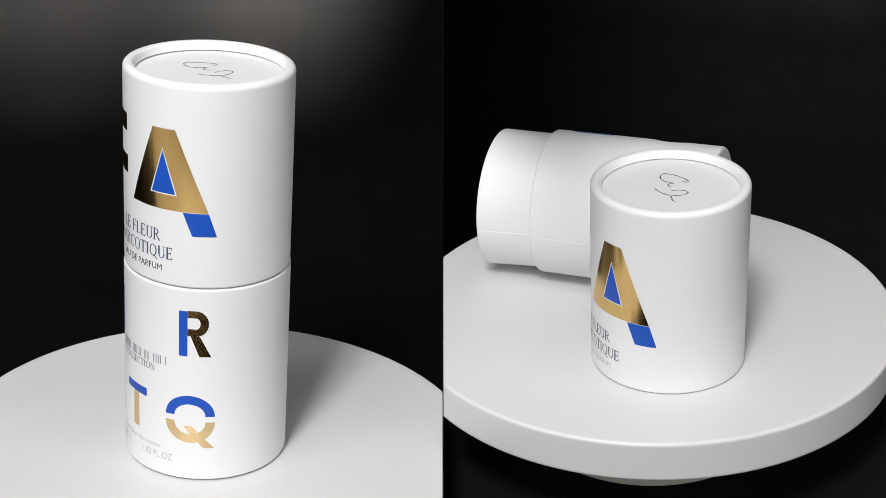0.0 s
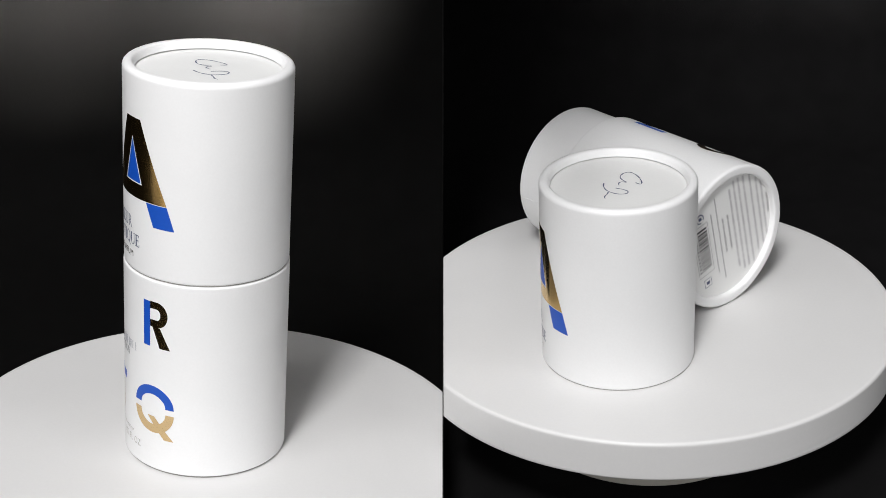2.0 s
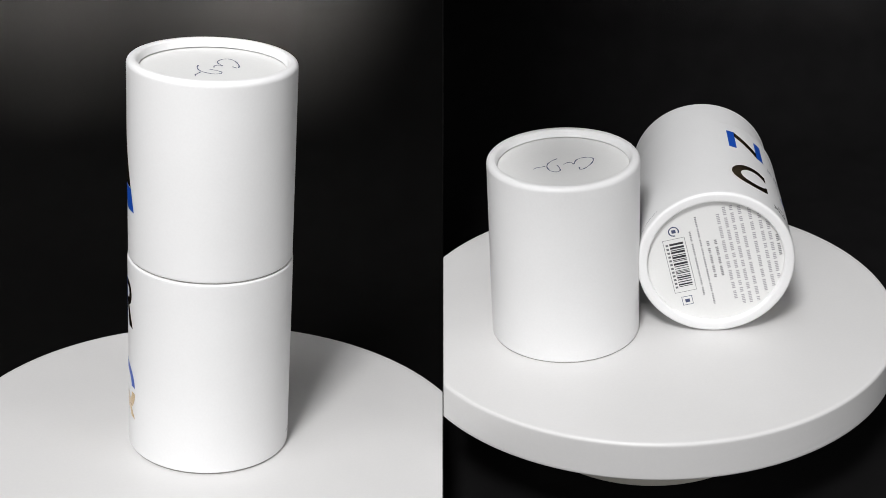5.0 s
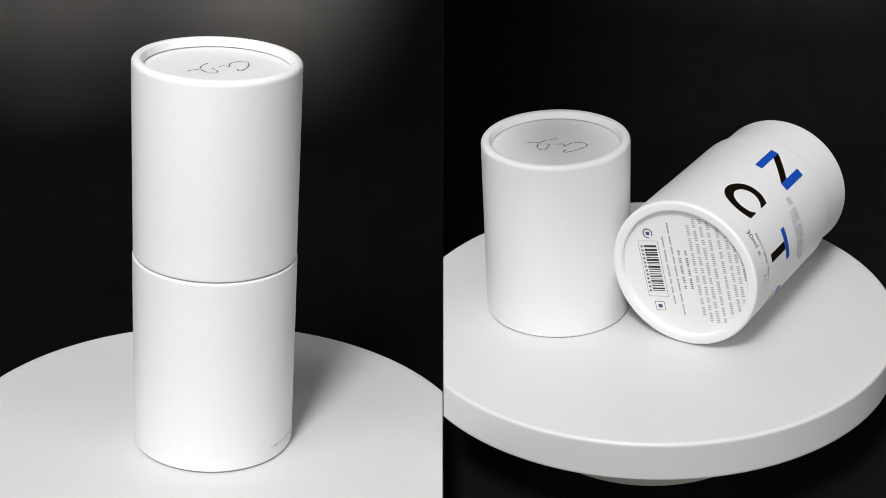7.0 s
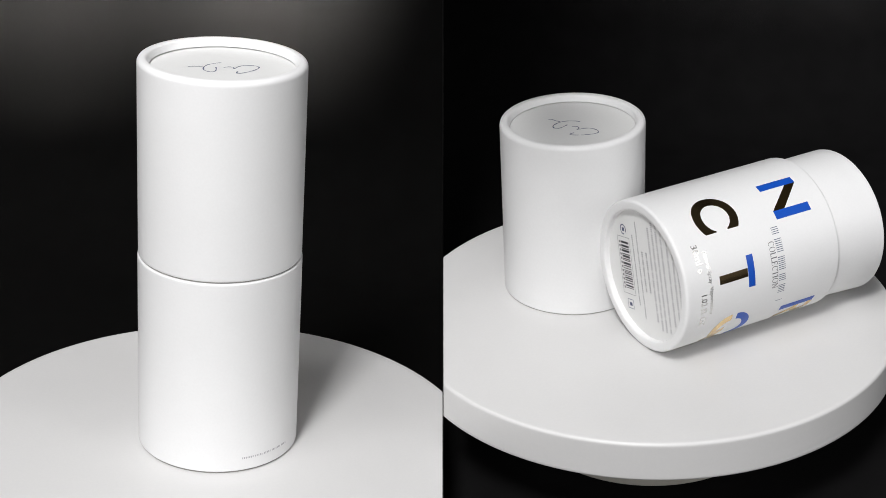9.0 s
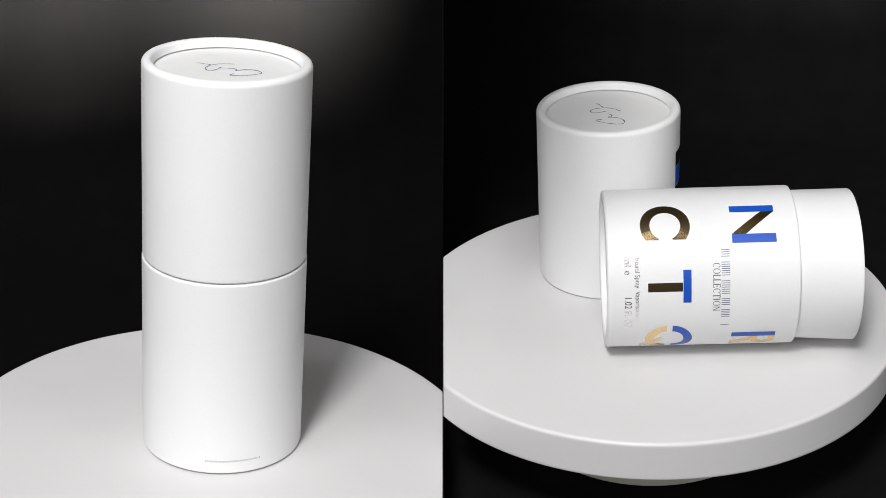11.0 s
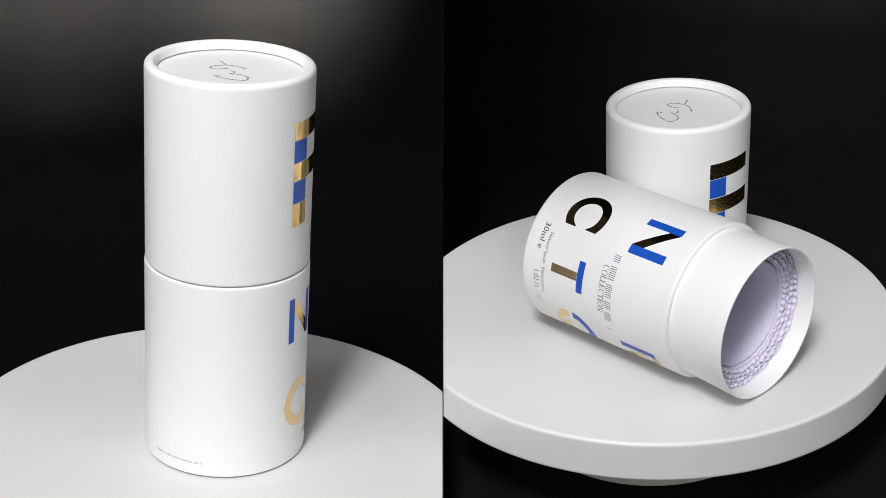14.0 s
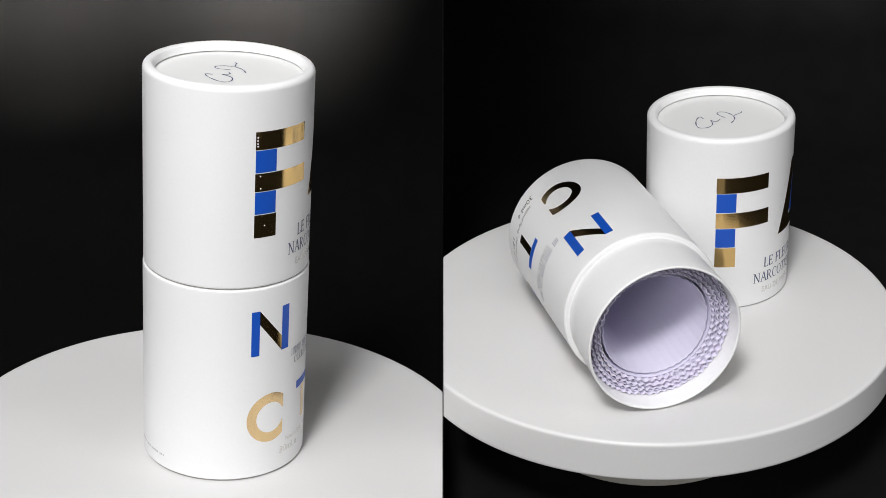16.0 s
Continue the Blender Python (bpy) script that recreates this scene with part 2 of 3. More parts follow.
def lid_print(parent, radius, height, turn, first=0.0):
    def put(name, bm, mat, label=""):
        for v in bm.verts:
            v.co.x += turn + (first if v.co.x < 211 else 0.0)
            v.co.y *= height
        return part(name, wrap(bm, radius), mat, parent, label)

    def words(text, size, phi, z, width, mat, name, label):
        bm = roman(text, size * 0.72, phi, 0, width) if is_roman(text) else lettering(text, size, radius, phi, 0, width)
        for v in bm.verts:
            v.co.x += turn
            v.co.y += z * height
        return part(name, wrap(slice_x(bm, 3.0), radius), mat, parent, label)

    # letter A: foil legs round a blue triangle, a blue tail
    left = [(243.5, 0.778), (252.0, 0.778), (251.2, 0.686), (241.4, 0.458), (251.8, 0.458), (251.8, 0.384), (223.4, 0.384)]
    right = [(252.0, 0.778), (260.3, 0.778), (282.6, 0.384), (251.8, 0.384), (251.8, 0.458), (261.6, 0.458), (251.2, 0.686)]
    put("letter_foil", merge(polygon(left), polygon(right)), GOLD, "gold foil letter legs")
    put("letter_triangle", polygon([(251.2, 0.672), (242.6, 0.464), (260.4, 0.464)]), BLUE, "blue printed triangle")
    put("letter_tail", polygon([(265.6, 0.381), (282.8, 0.381), (288.2, 0.266), (272.0, 0.266)]), BLUE, "blue printed letter tail")
    # letter F: foil bars and blue blocks in turn
    for z0, z1, end in ((0.695, 0.783, 207.6), (0.490, 0.579, 208.8), (0.258, 0.373, 181.2)):
        put("letter_bar", polygon([(165.2, z0), (end, z0), (end, z1), (165.2, z1)]), GOLD, "gold foil letter bar")
    for z0, z1 in ((0.583, 0.692), (0.377, 0.487)):
        put("letter_block", polygon([(165.4, z0), (180.6, z0), (180.6, z1), (165.4, z1)]), BLUE, "blue printed letter block")
    words("LE FLEUR", 0.0074, 229, 0.218, 41, NAVY, "lettering", "navy printed words")
    words("NARCOTIQUE", 0.0074, 229, 0.133, 60, NAVY, "lettering", "navy printed words")
    words("EAU DE PARFUM", 0.0042, 229, 0.069, 43, FAINT_INK, "lettering", "small silver foil words")


def signature(parent, radius, z, turn):
    """A loose blue pen scribble across the top panel."""
    strokes = [[(6.2, 5.6), (9.0, 5.0), (8.5, 7.5), (5.7, 11.4), (2.3, 14.3), (-0.5, 15.2), (-2.6, 13.0), (-2.7, 9.3), (-0.9, 6.6), (2.2, 4.6), (0.3, 4.3), (-0.6, 2.4), (0.4, 0.2)],
               [(-6.9, -0.1), (-5.5, -3.6), (-3.1, -6.5), (0.4, -8.2), (4.6, -8.2), (6.9, -6.2), (6.3, -4.1), (3.7, -3.2), (0.0, -3.0)],
               [(-1.3, -8.3), (-1.0, -10.7), (-1.1, -13.2), (-0.2, -14.8)]]
    c, s = math.cos(radians(turn)), math.sin(radians(turn))
    bm = bmesh.new()
    for stroke in strokes:
        pts = [Vector((x * 0.001, y * 0.001, 0)) for x, y in stroke]
        fine = []
        for i in range(len(pts) - 1):
            p0, p1, p2, p3 = pts[max(i - 1, 0)], pts[i], pts[i + 1], pts[min(i + 2, len(pts) - 1)]
            for k in range(6):
                u = k / 6
                fine.append(0.5 * (2 * p1 + (p2 - p0) * u + (2 * p0 - 5 * p1 + 4 * p2 - p3) * u * u + (3 * p1 - p0 - 3 * p2 + p3) * u ** 3))
        fine.append(pts[-1])
        prev = None
        for i, p in enumerate(fine):
            d = (fine[min(i + 1, len(fine) - 1)] - fine[max(i - 1, 0)]).normalized()
            n = Vector((-d.y, d.x, 0)) * (0.00026 + 0.00008 * math.sin(i * 0.7))
            pair = []
            for q in (p + n, p - n):
                pair.append(bm.verts.new((c * q.x - s * q.y, s * q.x + c * q.y, z)))
            if prev:
                bm.faces.new((prev[0], prev[1], pair[1], pair[0]))
            prev = pair
    part("pen_scribble", bm, NAVY, parent, "thin blue pen scribble", smooth=0)


def body_print(parent, radius, height, turn, first=0.0, last=0.0):
    def put(name, bm, mat, label=""):
        for v in bm.verts:
            v.co.x += turn + (first if v.co.x < 211 else last if v.co.x > 250 else 0.0)
            v.co.y *= height
        return part(name, wrap(bm, radius), mat, parent, label)

    def words(text, size, phi, z, width, mat, label):
        bm = roman(text, size * 0.72, phi, 0, width) if is_roman(text) else lettering(text, size, radius, phi, 0, width)
        for v in bm.verts:
            v.co.x += turn
            v.co.y += z * height
        return part("lettering", wrap(slice_x(bm, 3.0), radius), mat, parent, label)

    # letter N
    for x0, x1 in ((164.9, 170.9), (189.0, 195.6)):
        put("letter_stroke", polygon([(x0, 0.655), (x1, 0.655), (x1, 0.884), (x0, 0.884)]), BLUE, "blue printed letter stroke")
    put("letter_diagonal", polygon([(170.9, 0.884), (170.9, 0.815), (189.0, 0.655), (189.0, 0.730)]), GOLD, "dark gold foil diagonal")
    # letter R
    put("letter_stroke", polygon([(263.4, 0.660), (269.3, 0.660), (269.3, 0.890), (263.4, 0.890)]), BLUE, "blue printed letter stroke")
    bowl = ring_band(275.2, 0.829, 8.4, 0.064, 5.6, 0.036, -90, 90)
    put("letter_bowl", merge(bowl, polygon([(269.4, 0.893), (275.2, 0.893), (275.2, 0.857), (269.4, 0.857)]),
        polygon([(269.4, 0.801), (275.2, 0.801), (275.2, 0.765), (269.4, 0.765)]),
        polygon([(271.4, 0.765), (277.6, 0.765), (285.4, 0.660), (277.4, 0.660)])), GOLD, "gold foil letter bowl and leg")
    # letter C
    ring = ring_band(181.0, 0.312, 18.2, 0.130, 7.0, 0.050, 25, 335, 72)
    bmesh.ops.bisect_plane(ring, geom=ring.verts[:] + ring.edges[:] + ring.faces[:], plane_co=(192.0, 0, 0), plane_no=(1, 0, 0), clear_outer=True)
    put("letter_ring", ring, PALE_GOLD, "pale gold foil letter")
    # letter T
    put("letter_bar", polygon([(213.5, 0.396), (237.3, 0.396), (237.3, 0.438), (213.5, 0.438)]), BLUE, "blue printed letter bar")
    put("letter_stem", polygon([(222.4, 0.213), (228.8, 0.213), (228.8, 0.394), (222.4, 0.394)]), PALE_GOLD, "gold foil letter stem")
    # letter Q
    put("letter_arch", ring_band(271.0, 0.346, 17.2, 0.108, 6.4, 0.045, 0, 180, 48), BLUE, "blue printed letter arch")
    put("letter_bowl", merge(ring_band(271.0, 0.316, 17.2, 0.112, 6.4, 0.045, 180, 360, 48),
        polygon([(266.5, 0.292), (272.5, 0.292), (288.0, 0.178), (280.6, 0.178)])), PALE_GOLD, "pale gold foil letter bowl with tail")
    # writing between the rows, and along the foot
    h = 0.020
    put("name_bars", bars(word_bars(200.0, 254.0, 0.594, 0.638, 3, letter=1.5, gap=2.6, fill=0.3)), NAVY, "navy printed line")
    words("COLLECTION", 0.0045, 227, 0.550, 36, GREY_INK, "small grey printed word")
    words("Natural Spray  Vaporisateur", 0.0030, 226, 0.148, 48, FAINT_INK, "small faint printed words")
    words("30ml e", 0.0046, 206, 0.092, 20, FAINT_INK, "small faint printed words")
    words("1.02 FL OZ", 0.0046, 245, 0.092, 26, FAINT_INK, "small faint printed words")
    put("address_bars", bars(word_bars(61.5, 101.0, 0.067, 0.077, 5, letter=1.3, gap=0.7, fill=0.45)), PALE_INK, "tiny grey printed line")


# ---- the tube's pieces ----


def contact_edge(r, wall, parent):
    """A grey ring at a lower edge: bare board where a lid's paper wrap ends, painted contact shade under the tall body.
    """
    return part("contact_edge", lathe([(r - wall, 0.0), (r - 0.0004, 0.0), (r - 0.0004, 0.0003), (r - wall, 0.0003)], closed=True), GREYBOARD, parent, "bare grey board edge that darkens the contact line")


def lid_shell(radius, height, wall=0.0012, name="lid", parent=None, label=""):
    r = radius
    profile = [(r - wall, 0.0003), (r - 0.0003, 0.0003), (r, 0.0007), (r, 0.0012), (r, height - 0.0030)] + arc(r - 0.0024, height - 0.0024, 0.0024, 0, 90) + arc(r - 0.0030, height - 0.0016, 0.0016, 90, 165, 6)
    profile += [(r - 0.0052, height - 0.0036), (r - 0.0050, height - 0.0038), (r - 0.0020, height - 0.0038), (r - 0.0020, height - 0.0066), (r - wall, height - 0.0068)]
    shell = part(name, lathe(profile, closed=True), PAPER, parent, label)
    contact_edge(r, wall, shell)
    return shell


def lid_panel(radius, height, parent):
    r = radius - 0.0022
    return part("top_panel", lathe([(0, height - 0.0054), (r, height - 0.0054), (r, height - 0.0045), (r - 0.0002, height - 0.0043), (0, height - 0.0043)]), PANEL, parent, "flat recessed white card panel")


def body_shell(radius, height, name="body", parent=None, label="", edge=0.0015, gap=0.0):
    r = radius
    profile = arc(r - 0.0040, 0.0010, 0.0010, 180, 270, 4) + ([(r - 0.0034, 0.0), (r - 0.0032, gap)] if gap else []) + arc(r - edge, edge + gap, edge, 270, 360)
    profile += [(r, edge + gap + 0.0006), (r, height - 0.0016)] + arc(r - 0.0009, height - 0.0009, 0.0009, 0, 90, 4) + [(r - 0.0026, height), (r - 0.0026, 0.0052), (r - 0.0050, 0.0045)]
    return part(name, lathe(profile, closed=True), PAPER, parent, label)


def base_panel(radius, parent):
    r = radius - 0.0050
    return part("base_panel", lathe([(0, 0.0030), (r, 0.0030), (r, 0.0042), (0, 0.0042)]), PANEL, parent, "recessed white base panel")


# ---- the stages ----
PLATTER_DEPTH, FLOOR = 0.0195, -0.0635


def turntable(m, side, radius, label):
    top = thing("turntable", m, label, "turntable", "turntables")
    r, d = radius, PLATTER_DEPTH
    profile = [(0, -d), (r - 0.0025, -d)] + arc(r - 0.0012, -d + 0.0012, 0.0012, 270, 360, 4) + [(r, -d + 0.0020), (r, -0.0024)] + arc(r - 0.0016, -0.0016, 0.0016, 0, 90, 5) + [(r - 0.0024, 0), (0, 0)]
    bm = lathe(profile, 220)
    part("platter", cut_at_divider(bm, m, side), PLATTER, top, "thick round white platter")
    foot = [(0, FLOOR), (0.0643, FLOOR)] + arc(0.0643, FLOOR + 0.001, 0.001, 270, 360, 3) + [(0.0653, FLOOR + 0.022), (0.061, FLOOR + 0.027), (0.061, -d), (0, -d)]
    part("foot", lathe(foot, 120), FOOT, top, "cream plastic foot")
    return top


def sweep(m, side, front, front_end, name, label):
    """A black sheet on the table that curves up behind the stage; its unseen front edge can slant to shape the foil's
    reflection.
    """
    y, top = 0.42, 0.75
    profile = [(front, FLOOR)] + [(y - 0.10 + 0.10 * math.sin(radians(a)), FLOOR + 0.10 - 0.10 * math.cos(radians(a))) for a in range(0, 91, 10)] + [(y, top)]
    back = [(yy + (0.003 if i > 1 else 0), zz - (0.003 if i < 9 else 0)) for i, (yy, zz) in enumerate(profile)]
    bm = bmesh.new()
    x0, x1 = (-0.9, 0.6) if side < 0 else (-0.6, 0.9)
    loop = profile + back[::-1]
    a = [bm.verts.new((x0, yy, zz)) for yy, zz in loop]
    b = [bm.verts.new((x1, front_end if yy == front else yy, zz)) for yy, zz in loop]
    for i in range(len(loop)):
        j = (i + 1) % len(loop)
        bm.faces.new((a[i], a[j], b[j], b[i]))
    bm.faces.new(a), bm.faces.new(b[::-1])
    bmesh.ops.recalc_face_normals(bm, faces=bm.faces)
    ob = part(name, cut_at_divider(bm, m, side), CLOTH if side < 0 else LIT_CLOTH)
    ob.matrix_world = m
    return tagged(ob, label, "backdrop", kind="structure")


def table(m, side):
    """The added pale table on which a stage and its cloth stand; its unseen bare front is a reflector for the foil."""
    bm = bmesh.new()
    x0, x1 = (-0.9, 0.6) if side < 0 else (-0.6, 0.9)
    box(bm, x0, x1, -0.60, 0.60, FLOOR - 0.034, FLOOR - 0.0035)
    bmesh.ops.recalc_face_normals(bm, faces=bm.faces)
    ob = part("bounce_table", cut_at_divider(bm, m, side), BOUNCE_TABLE, smooth=0)
    ob.matrix_world = m
    return tagged(ob, "added pale table top under the black cloth, bare in front to brighten the foil", "table", kind="structure")


table(TALL_STAGE, -1)
table(OPEN_STAGE, 1)
turntable(TALL_STAGE, -1, 0.1223, "round white display turntable carrying a tall closed tube")
turntable(OPEN_STAGE, 1, 0.1216, "round white display turntable carrying an open tube and its lid")
# slanted front: bare table is left unseen on the left, to brighten only some foil
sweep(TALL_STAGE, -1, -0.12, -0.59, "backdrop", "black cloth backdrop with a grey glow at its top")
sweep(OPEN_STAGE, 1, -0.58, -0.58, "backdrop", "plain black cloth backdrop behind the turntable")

# added board between the stages, unseen edge-on in the eye's plane, stops strip light spilling over
bm = bmesh.new()
outline = [(0.86, 0.02), (0.80, 0.04), (0.80, 0.16), (0.46, 0.16), (0.46, 0.90), (1.17, 0.60), (1.17, -0.22), (1.04, -0.22), (1.00, -0.02)]
a, b = ([bm.verts.new((x, y * z / 0.7, -z)) for z, y in outline] for x in (-0.0001, 0.0001))
for i in range(len(outline)):
    j = (i + 1) % len(outline)
    bm.faces.new((a[i], a[j], b[j], b[i]))
bm.faces.new(a), bm.faces.new(b[::-1])
bmesh.ops.recalc_face_normals(bm, faces=bm.faces)
divider = part("spill_board", bm, BOARD, smooth=0)
divider.matrix_world = EYE
tagged(divider, "added thin black board between the two backdrops that blocks spilled light", "divider", kind="structure")

# the dark room around
for name, bounds in (("wall_west", (-2.3, -2.2, -1.6, 2.4, -0.75, 2.2)), ("wall_east", (2.2, 2.3, -1.6, 2.4, -0.75, 2.2)), ("wall_south", (-2.3, 2.3, -1.7, -1.6, -0.75, 2.2)),
                     ("wall_north", (-2.3, 2.3, 2.4, 2.5, -0.75, 2.2)), ("floor", (-2.3, 2.3, -1.7, 2.5, -0.85, -0.75)), ("ceiling", (-2.3, 2.3, -1.7, 2.5, 2.2, 2.3))):
    bm = bmesh.new()
    box(bm, *bounds)
    bmesh.ops.recalc_face_normals(bm, faces=bm.faces)
    tagged(part(name, bm, ROOM, smooth=0), "dark matt grey studio " + name.split("_")[0], name.split("_")[0], kind="structure")

# ---- the tall closed tube ----
R_LID, H_LID, R_BODY, H_BODY = 0.0360, 0.0884, 0.0363, 0.0920
tall_tube = thing("cardboard_tube", TALL_STAGE, "tall closed white cardboard tube with gold and blue letters", "packaging tube", "cardboard tubes")
lid = lid_shell(R_LID, H_LID, name="lid", parent=tall_tube, label="white lid with gold and blue letters")
lid.location.z = H_BODY + 0.0004
lid_panel(R_LID, H_LID, lid)
lid_print(lid, R_LID, H_LID, -1.0, 6.0)
# small chips in the foil, where the white paper shows
chips = [(171.6, 0.756), (171.6, 0.741), (171.6, 0.726), (171.7, 0.713), (174.2, 0.505), (173.8, 0.566), (177.6, 0.318)]
for phi, z in chips:
    bm = polygon([(phi + 0.55 * math.cos(k), z * H_LID + 0.00036 * math.sin(k)) for k in (i * math.pi / 4 for i in range(8))], 0)
    part("foil_chip", wrap(bm, R_LID, 0.00014), PAPER, lid, "tiny white chip in the foil")
signature(lid, R_LID, H_LID - 0.0042, 54)
body = body_shell(R_BODY, H_BODY, edge=0.0005, gap=0.0005, parent=tall_tube, label="white tube body with printed letters")
# grey ring under the body stands in for its contact shadow
contact_edge(R_BODY - 0.0004, 0.003, body).location.z = -0.0003
body_print(body, R_BODY, H_BODY, -1.0, 6.0)

# ---- the loose lid ----
H_LOOSE = 0.0914
loose_lid = thing("tube_lid", OPEN_STAGE, "white cardboard tube lid standing upright on the turntable", "tube lid", "cardboard tubes")
shell = lid_shell(R_LID, H_LOOSE, name="shell", parent=loose_lid)
lid_panel(R_LID, H_LOOSE, loose_lid)
lid_print(shell, R_LID, H_LOOSE, -35.0, 1.5)
signature(shell, R_LID, H_LOOSE - 0.0042, 0)

# ---- the open tube on its side ----
R_OPEN, H_OPEN, NECK, R_NECK = 0.0372, 0.0872, 0.0286, 0.0348
open_tube = thing("open_tube", OPEN_STAGE, "open white cardboard tube lying on its side, lined with corrugated paper", "packaging tube", "cardboard tubes")
body = body_shell(R_OPEN, H_OPEN, parent=open_tube, label="white tube body with printed letters")
body_print(body, R_OPEN, 0.0868, -2.2, last=4.0)
base = base_panel(R_OPEN, open_tube)
END = H_OPEN + NECK
FLARE = 0.0009


def sagged(bm):
    """The inner tube widens a little to its open end and hangs loose in the body."""
    for v in bm.verts:
        k = max(0.0, (v.co.z - H_OPEN) / NECK)
        low = Vector((math.cos(radians(147)), math.sin(radians(147)), 0)) * -0.0010 * k
        grow = 1 + FLARE * k / R_NECK
        v.co = Vector((v.co.x * grow, v.co.y * grow, v.co.z)) + low
    return bm


neck = part("neck", sagged(lathe([(R_NECK, 0.012), (R_NECK, H_OPEN)] + [(R_NECK, H_OPEN + NECK * k / 5) for k in range(1, 5)] + [(R_NECK, END - 0.0012)] + arc(R_NECK - 0.0006, END - 0.0006, 0.0006, 0, 180, 6) + [(R_NECK - 0.0012, H_OPEN), (R_NECK - 0.0012, 0.012)], closed=True)), PAPER, open_tube, "plain white inner neck")


def corrugation(radius, z0, z1, waves, height, phase, wall=0.00036):
    """One roll of fluted paper: a wavy sheet between radius and radius - height, with a cut front edge."""
    n = waves * 8
    bm = bmesh.new()
    rings = []
    for z, lift in ((z0, 0.0), (H_OPEN, 0.0), (z1, 0.0), (z1, wall), (H_OPEN, wall), (z0, wall)):
        ring = []
        for i in range(n):
            a = 2 * math.pi * i / n
            wave = math.sin(waves * a + phase + 1.3 * math.sin(5 * a + 2 * phase))
            r = radius - height / 2 + (height - wall) / 2 * wave * (0.84 + 0.16 * math.sin(7 * a + phase)) - lift
            ragged = 0.0004 * math.sin(3 * a + phase) + 0.0003 * math.sin(17 * a + 2 * phase) if z == z1 else 0.0
            ring.append(bm.verts.new((r * math.cos(a), r * math.sin(a), z + ragged)))
        rings.append(ring)
    for a, b in zip(rings, rings[1:]):
        for i in range(n):
            j = (i + 1) % n
            bm.faces.new((a[i], a[j], b[j], b[i]))
    bmesh.ops.recalc_face_normals(bm, faces=bm.faces)
    return bm


def liner(radius, z0, z1, scallop=0.0, wall=0.00022):
    """A smooth sheet of paper rolled to a tube; its front edge may be torn into scallops."""
    n = 320
    bm = bmesh.new()
    rings = []
    for z, lift in ((z0, 0.0), (H_OPEN, 0.0), (z1, 0.0), (z1, wall), (H_OPEN, wall), (z0, wall)):
        ring = []
        for i in range(n):
            a = 2 * math.pi * i / n
            torn = scallop * (abs(math.sin(19 * a + 0.9 * math.sin(4 * a))) + 0.5 * math.sin(3 * a + 1)) if z == z1 else 0.0
            r = radius - lift - (0.3 * torn if z == z1 else 0.0)
            ring.append(bm.verts.new((r * math.cos(a), r * math.sin(a), z + torn)))
        rings.append(ring)
    for a, b in zip(rings, rings[1:]):
        for i in range(n):
            j = (i + 1) % n
            bm.faces.new((a[i], a[j], b[j], b[i]))
    bmesh.ops.recalc_face_normals(bm, faces=bm.faces)
    return bm


LIP = END - 0.0085
r = R_NECK - 0.0012
for k in range(4):
    z1 = LIP - 0.0006 * k
    part("corrugated_roll", sagged(corrugation(r, 0.010, z1, 62 - 4 * k, 0.0016, k * 1.3)), CORRUGATED, open_tube, "fluted lavender paper lining")
    part("lining_sheet", sagged(liner(r - 0.0017, 0.010, z1 - 0.0014)), LINER, open_tube, "lavender paper lining")
    r -= 0.0020
part("inner_sheet", sagged(liner(r - 0.0009, 0.010, LIP - 0.0048, 0.0009)), LINER, open_tube, "smooth lavender inner sheet with a scalloped edge")
part("inner_floor", lathe([(0, 0.012), (r - 0.0012, 0.012), (r - 0.0012, 0.014), (0, 0.014)], 96), LINER, open_tube, "lavender paper floor")


def paper_flap(radius, z0, z1, phi, sweep_deg, parent, lift=0.00016):
    """The overlap where the paper wrap ends: a strip raised by one sheet along the tube."""
    bm = bmesh.new()
    n = 12
    rows = []
    for i in range(n + 1):
        a = radians(phi + sweep_deg * i / n)
        rise = lift * (1 - i / n) + 0.00002
        rows.append([bm.verts.new((rr * math.cos(a), rr * math.sin(a), z)) for rr, z in ((radius - 0.0003, z0), (radius + rise, z0), (radius + rise, z1), (radius - 0.0003, z1))])
    for a, b in zip(rows, rows[1:]):
        for i in range(4):
            j = (i + 1) % 4
            bm.faces.new((a[i], b[i], b[j], a[j]))
    bm.faces.new(rows[0]), bm.faces.new(rows[-1][::-1])
    bmesh.ops.recalc_face_normals(bm, faces=bm.faces)
    return part("paper_overlap", sagged(bm) if parent is neck else bm, PAPER, parent, "thin glued overlap of the white paper")


SEAM = 52.0
paper_flap(R_OPEN, 0.003, H_OPEN - 0.0014, SEAM, -14, body)
paper_flap(R_NECK, H_OPEN, END - 0.0008, SEAM, -14, neck)

# the print on the tube's base: a bar code, two signs and lines of small writing
def on_base(name, rows, mat, label):
    bm = bars(rows)
    c, s = math.cos(radians(147)), math.sin(radians(147))
    for v in bm.verts:
        # x along the writing, y across it towards the bar code
        side, up = -0.226 * v.co.x + 0.976 * v.co.y, -0.976 * v.co.x - 0.226 * v.co.y
        v.co = (0.001 * (up * c + side * s), 0.001 * (up * s - side * c), 0.00292)
    return part(name, bm, mat, base, label, smooth=0)


rnd = random.Random(11)
rows, y = [], -13.6
while y < 11.0:
    w = rnd.choice((0.35, 0.5, 0.8, 1.1))
    rows.append((y, y + w, 12.8, 19.4))
    y += w + rnd.choice((0.35, 0.5, 0.8))
on_base("bar_code", rows, BLACK_INK, "black bar code")
on_base("bar_code_digits", [(-13.5 + 2.1 * i, -12.4 + 2.1 * i, 20.0, 21.2) for i in range(12)], GREY_INK, "small grey bars")
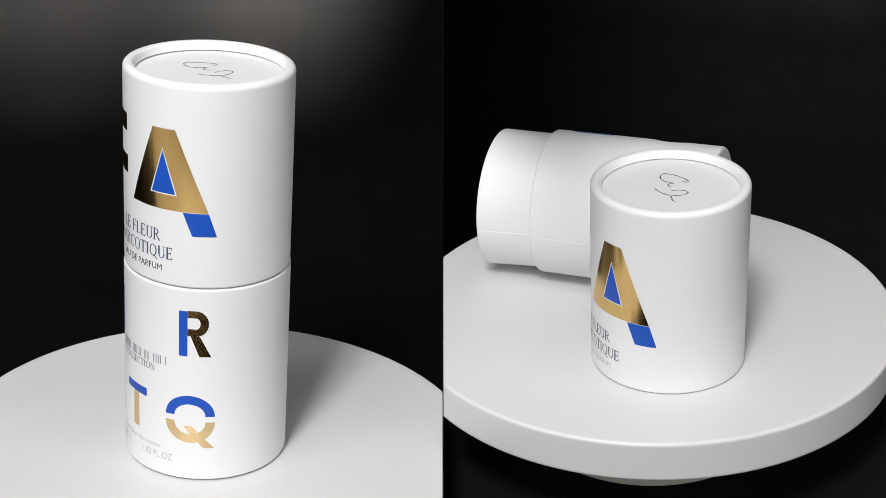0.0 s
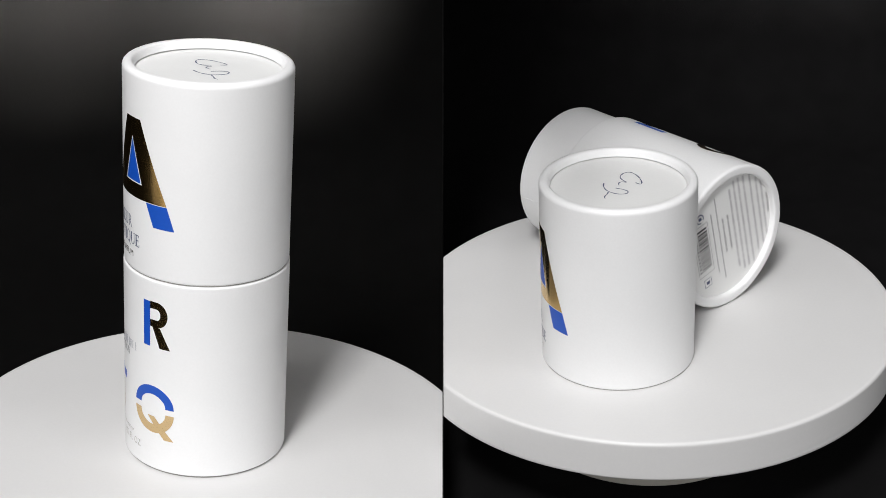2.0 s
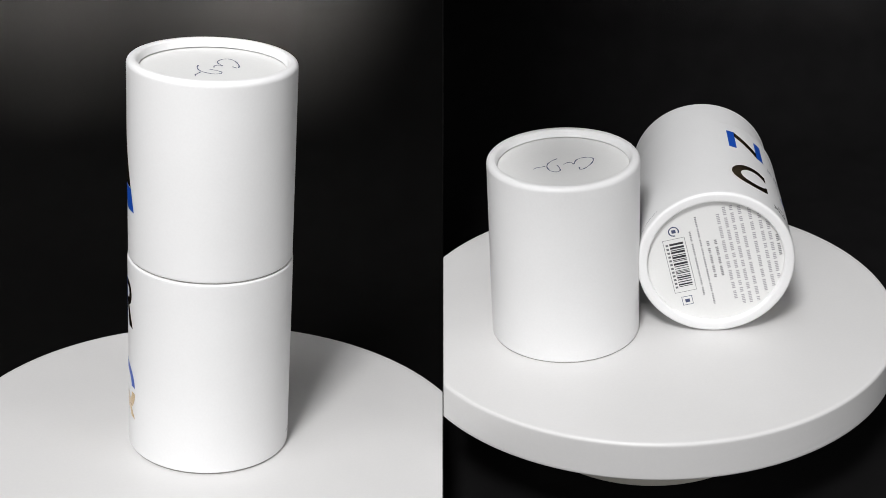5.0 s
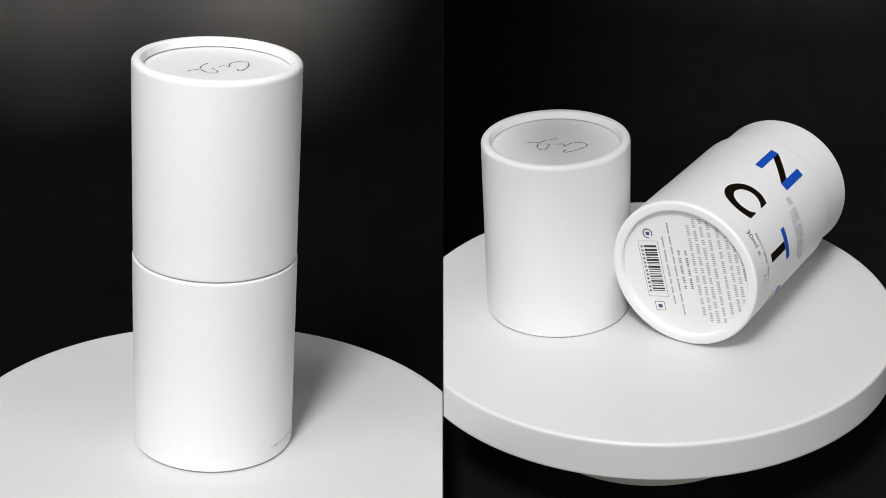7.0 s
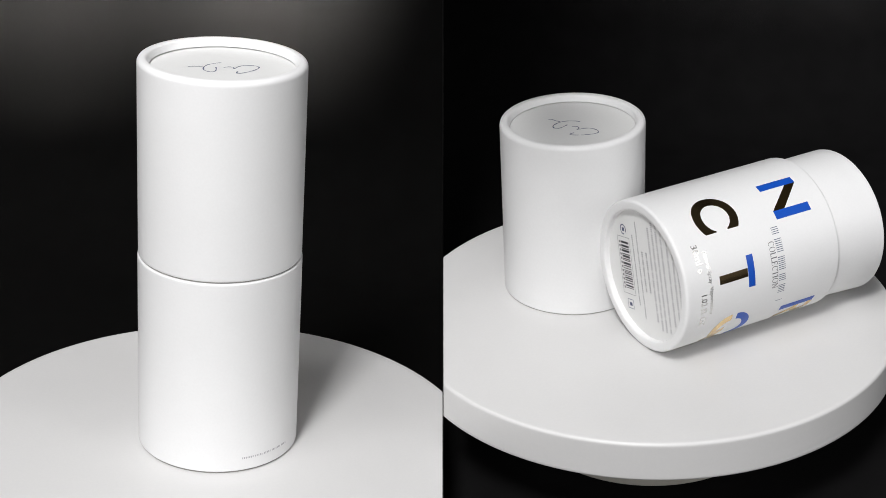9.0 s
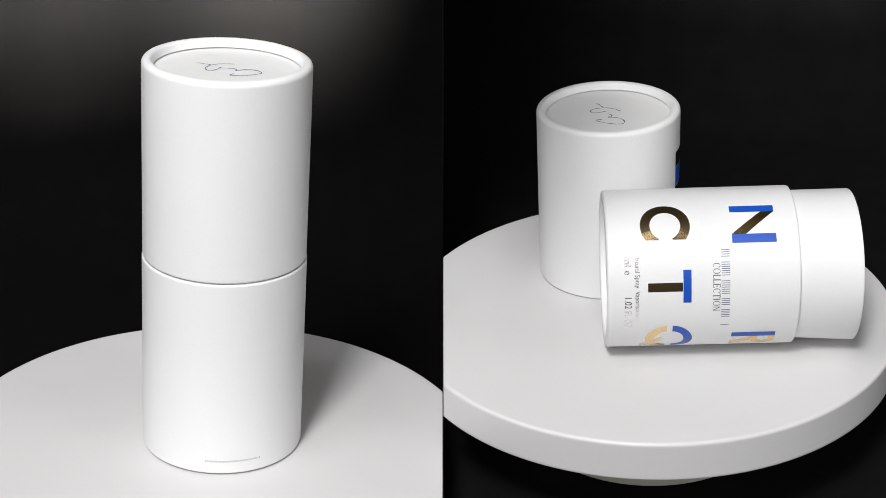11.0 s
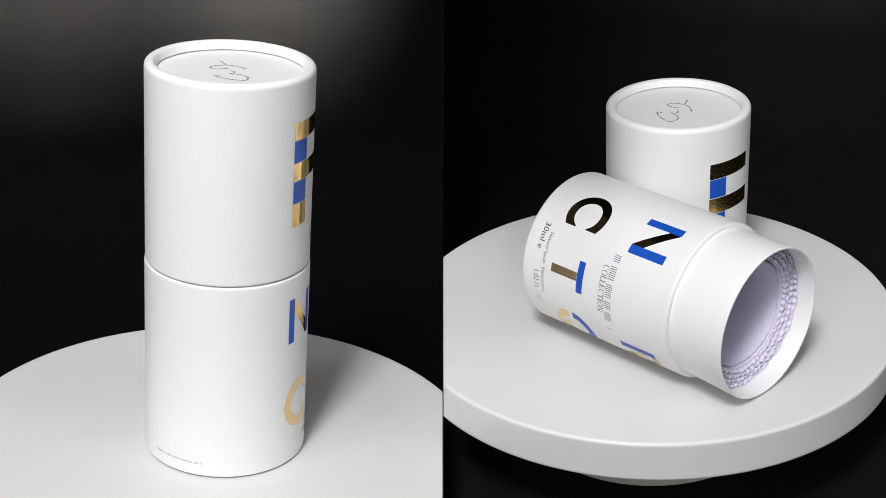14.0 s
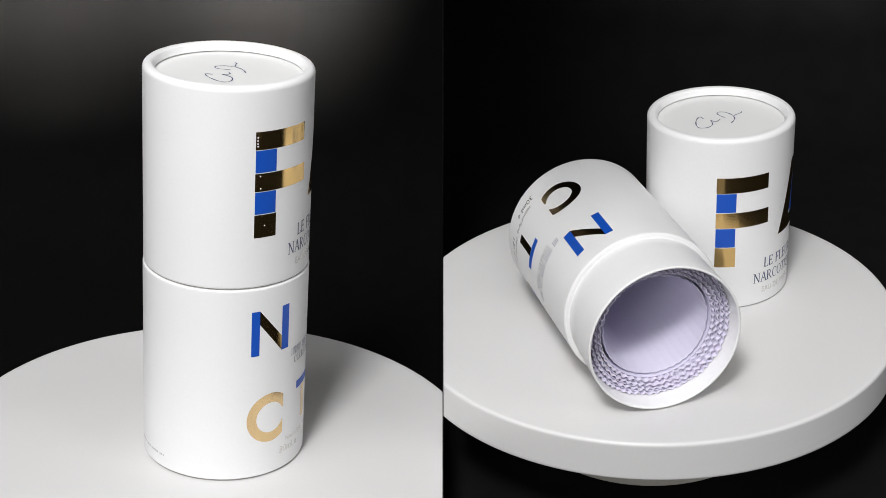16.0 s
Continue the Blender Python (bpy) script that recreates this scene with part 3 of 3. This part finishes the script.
on_base("bar_code_frame", [(-15.9, 13.2, 11.6, 11.8), (-15.9, 13.2, 22.0, 22.2), (-15.9, -15.7, 11.8, 22.0), (13.0, 13.2, 11.8, 22.0)], GREY_INK, "thin grey frame")
small_print = [(8.7, -18, 17, 0.9), (4.8, -25, 23, 0.9), (1.5, -11, 9, 1.3), (-2.1, -11, 9, 1.3), (-5.7, -24, 23, 1.5), (-9.1, -27, 26, 1.5), (-12.4, -27, 27, 1.5),
               (-16.0, -26, 26, 1.5), (-20.4, -24, 23, 1.5), (-24.4, -20, 20, 1.5), (-27.6, -16, 16, 1.5), (-30.6, -7, 5, 1.4)]
for i, (v0, a, b, t) in enumerate(small_print):
    on_base("text_line", word_bars(a, b, v0 - t / 2, v0 + t / 2, 40 + i, letter=0.95, gap=1.0, fill=0.52), GREY_INK if t < 1.5 else PALE_INK, "grey line of small print")
on_base("square_sign", [(15.8, 20.6, 14.6, 14.85), (15.8, 20.6, 19.4, 19.65), (15.8, 16.05, 14.85, 19.4), (20.35, 20.6, 14.85, 19.4), (17.4, 19.2, 16.0, 18.2)], NAVY, "small blue square sign")
on_base("round_sign", [(-19.7 + 2.3 * math.cos(a) - 0.3, -19.7 + 2.3 * math.cos(a) + 0.3, 16 + 2.3 * math.sin(a) - 0.3, 16 + 2.3 * math.sin(a) + 0.3) for a in (k * 0.27 for k in range(20))] + [(-20.6, -18.8, 15.0, 17.0)], NAVY, "small blue round sign")

# ---- what turns ----


def spun(m, speed, bend, t):
    return m @ Matrix.Rotation(speed * t + bend * (t - 8) ** 2, 4, "Z")


def lying(m):
    """The open tube in its stage: its axis runs level along the platter, its print is turned about that axis."""
    axis = 2.74377
    u = Vector((math.cos(axis), math.sin(axis), 0))
    side = Vector((-math.sin(axis), math.cos(axis), 0))
    up = u.cross(side)
    c, s = math.cos(radians(147)), math.sin(radians(147))
    # at print angle p the wall lies at 147 - p from up towards side
    x = up * c + side * s
    y = up * s - side * c
    r = Matrix((x, y, u)).transposed().to_4x4()
    r.translation = (0.03496, 0.01667, R_OPEN + 0.0003)
    return m @ r


def motions():
    steps = [0.5 * i for i in range(33)]
    walk(tall_tube, [(t, spun(TALL_STAGE, -0.2526, -0.00057, t) @ Matrix.Translation((-0.00378, -0.00244, 0.0004))) for t in steps])
    walk(loose_lid, [(t, spun(OPEN_AXLE, -0.25511, -0.00007, t) @ Matrix.Translation((0.00096, -0.04686, 0.0002))) for t in steps])
    walk(open_tube, [(t, lying(spun(OPEN_AXLE, -0.25511, -0.00007, t))) for t in steps])


motions()
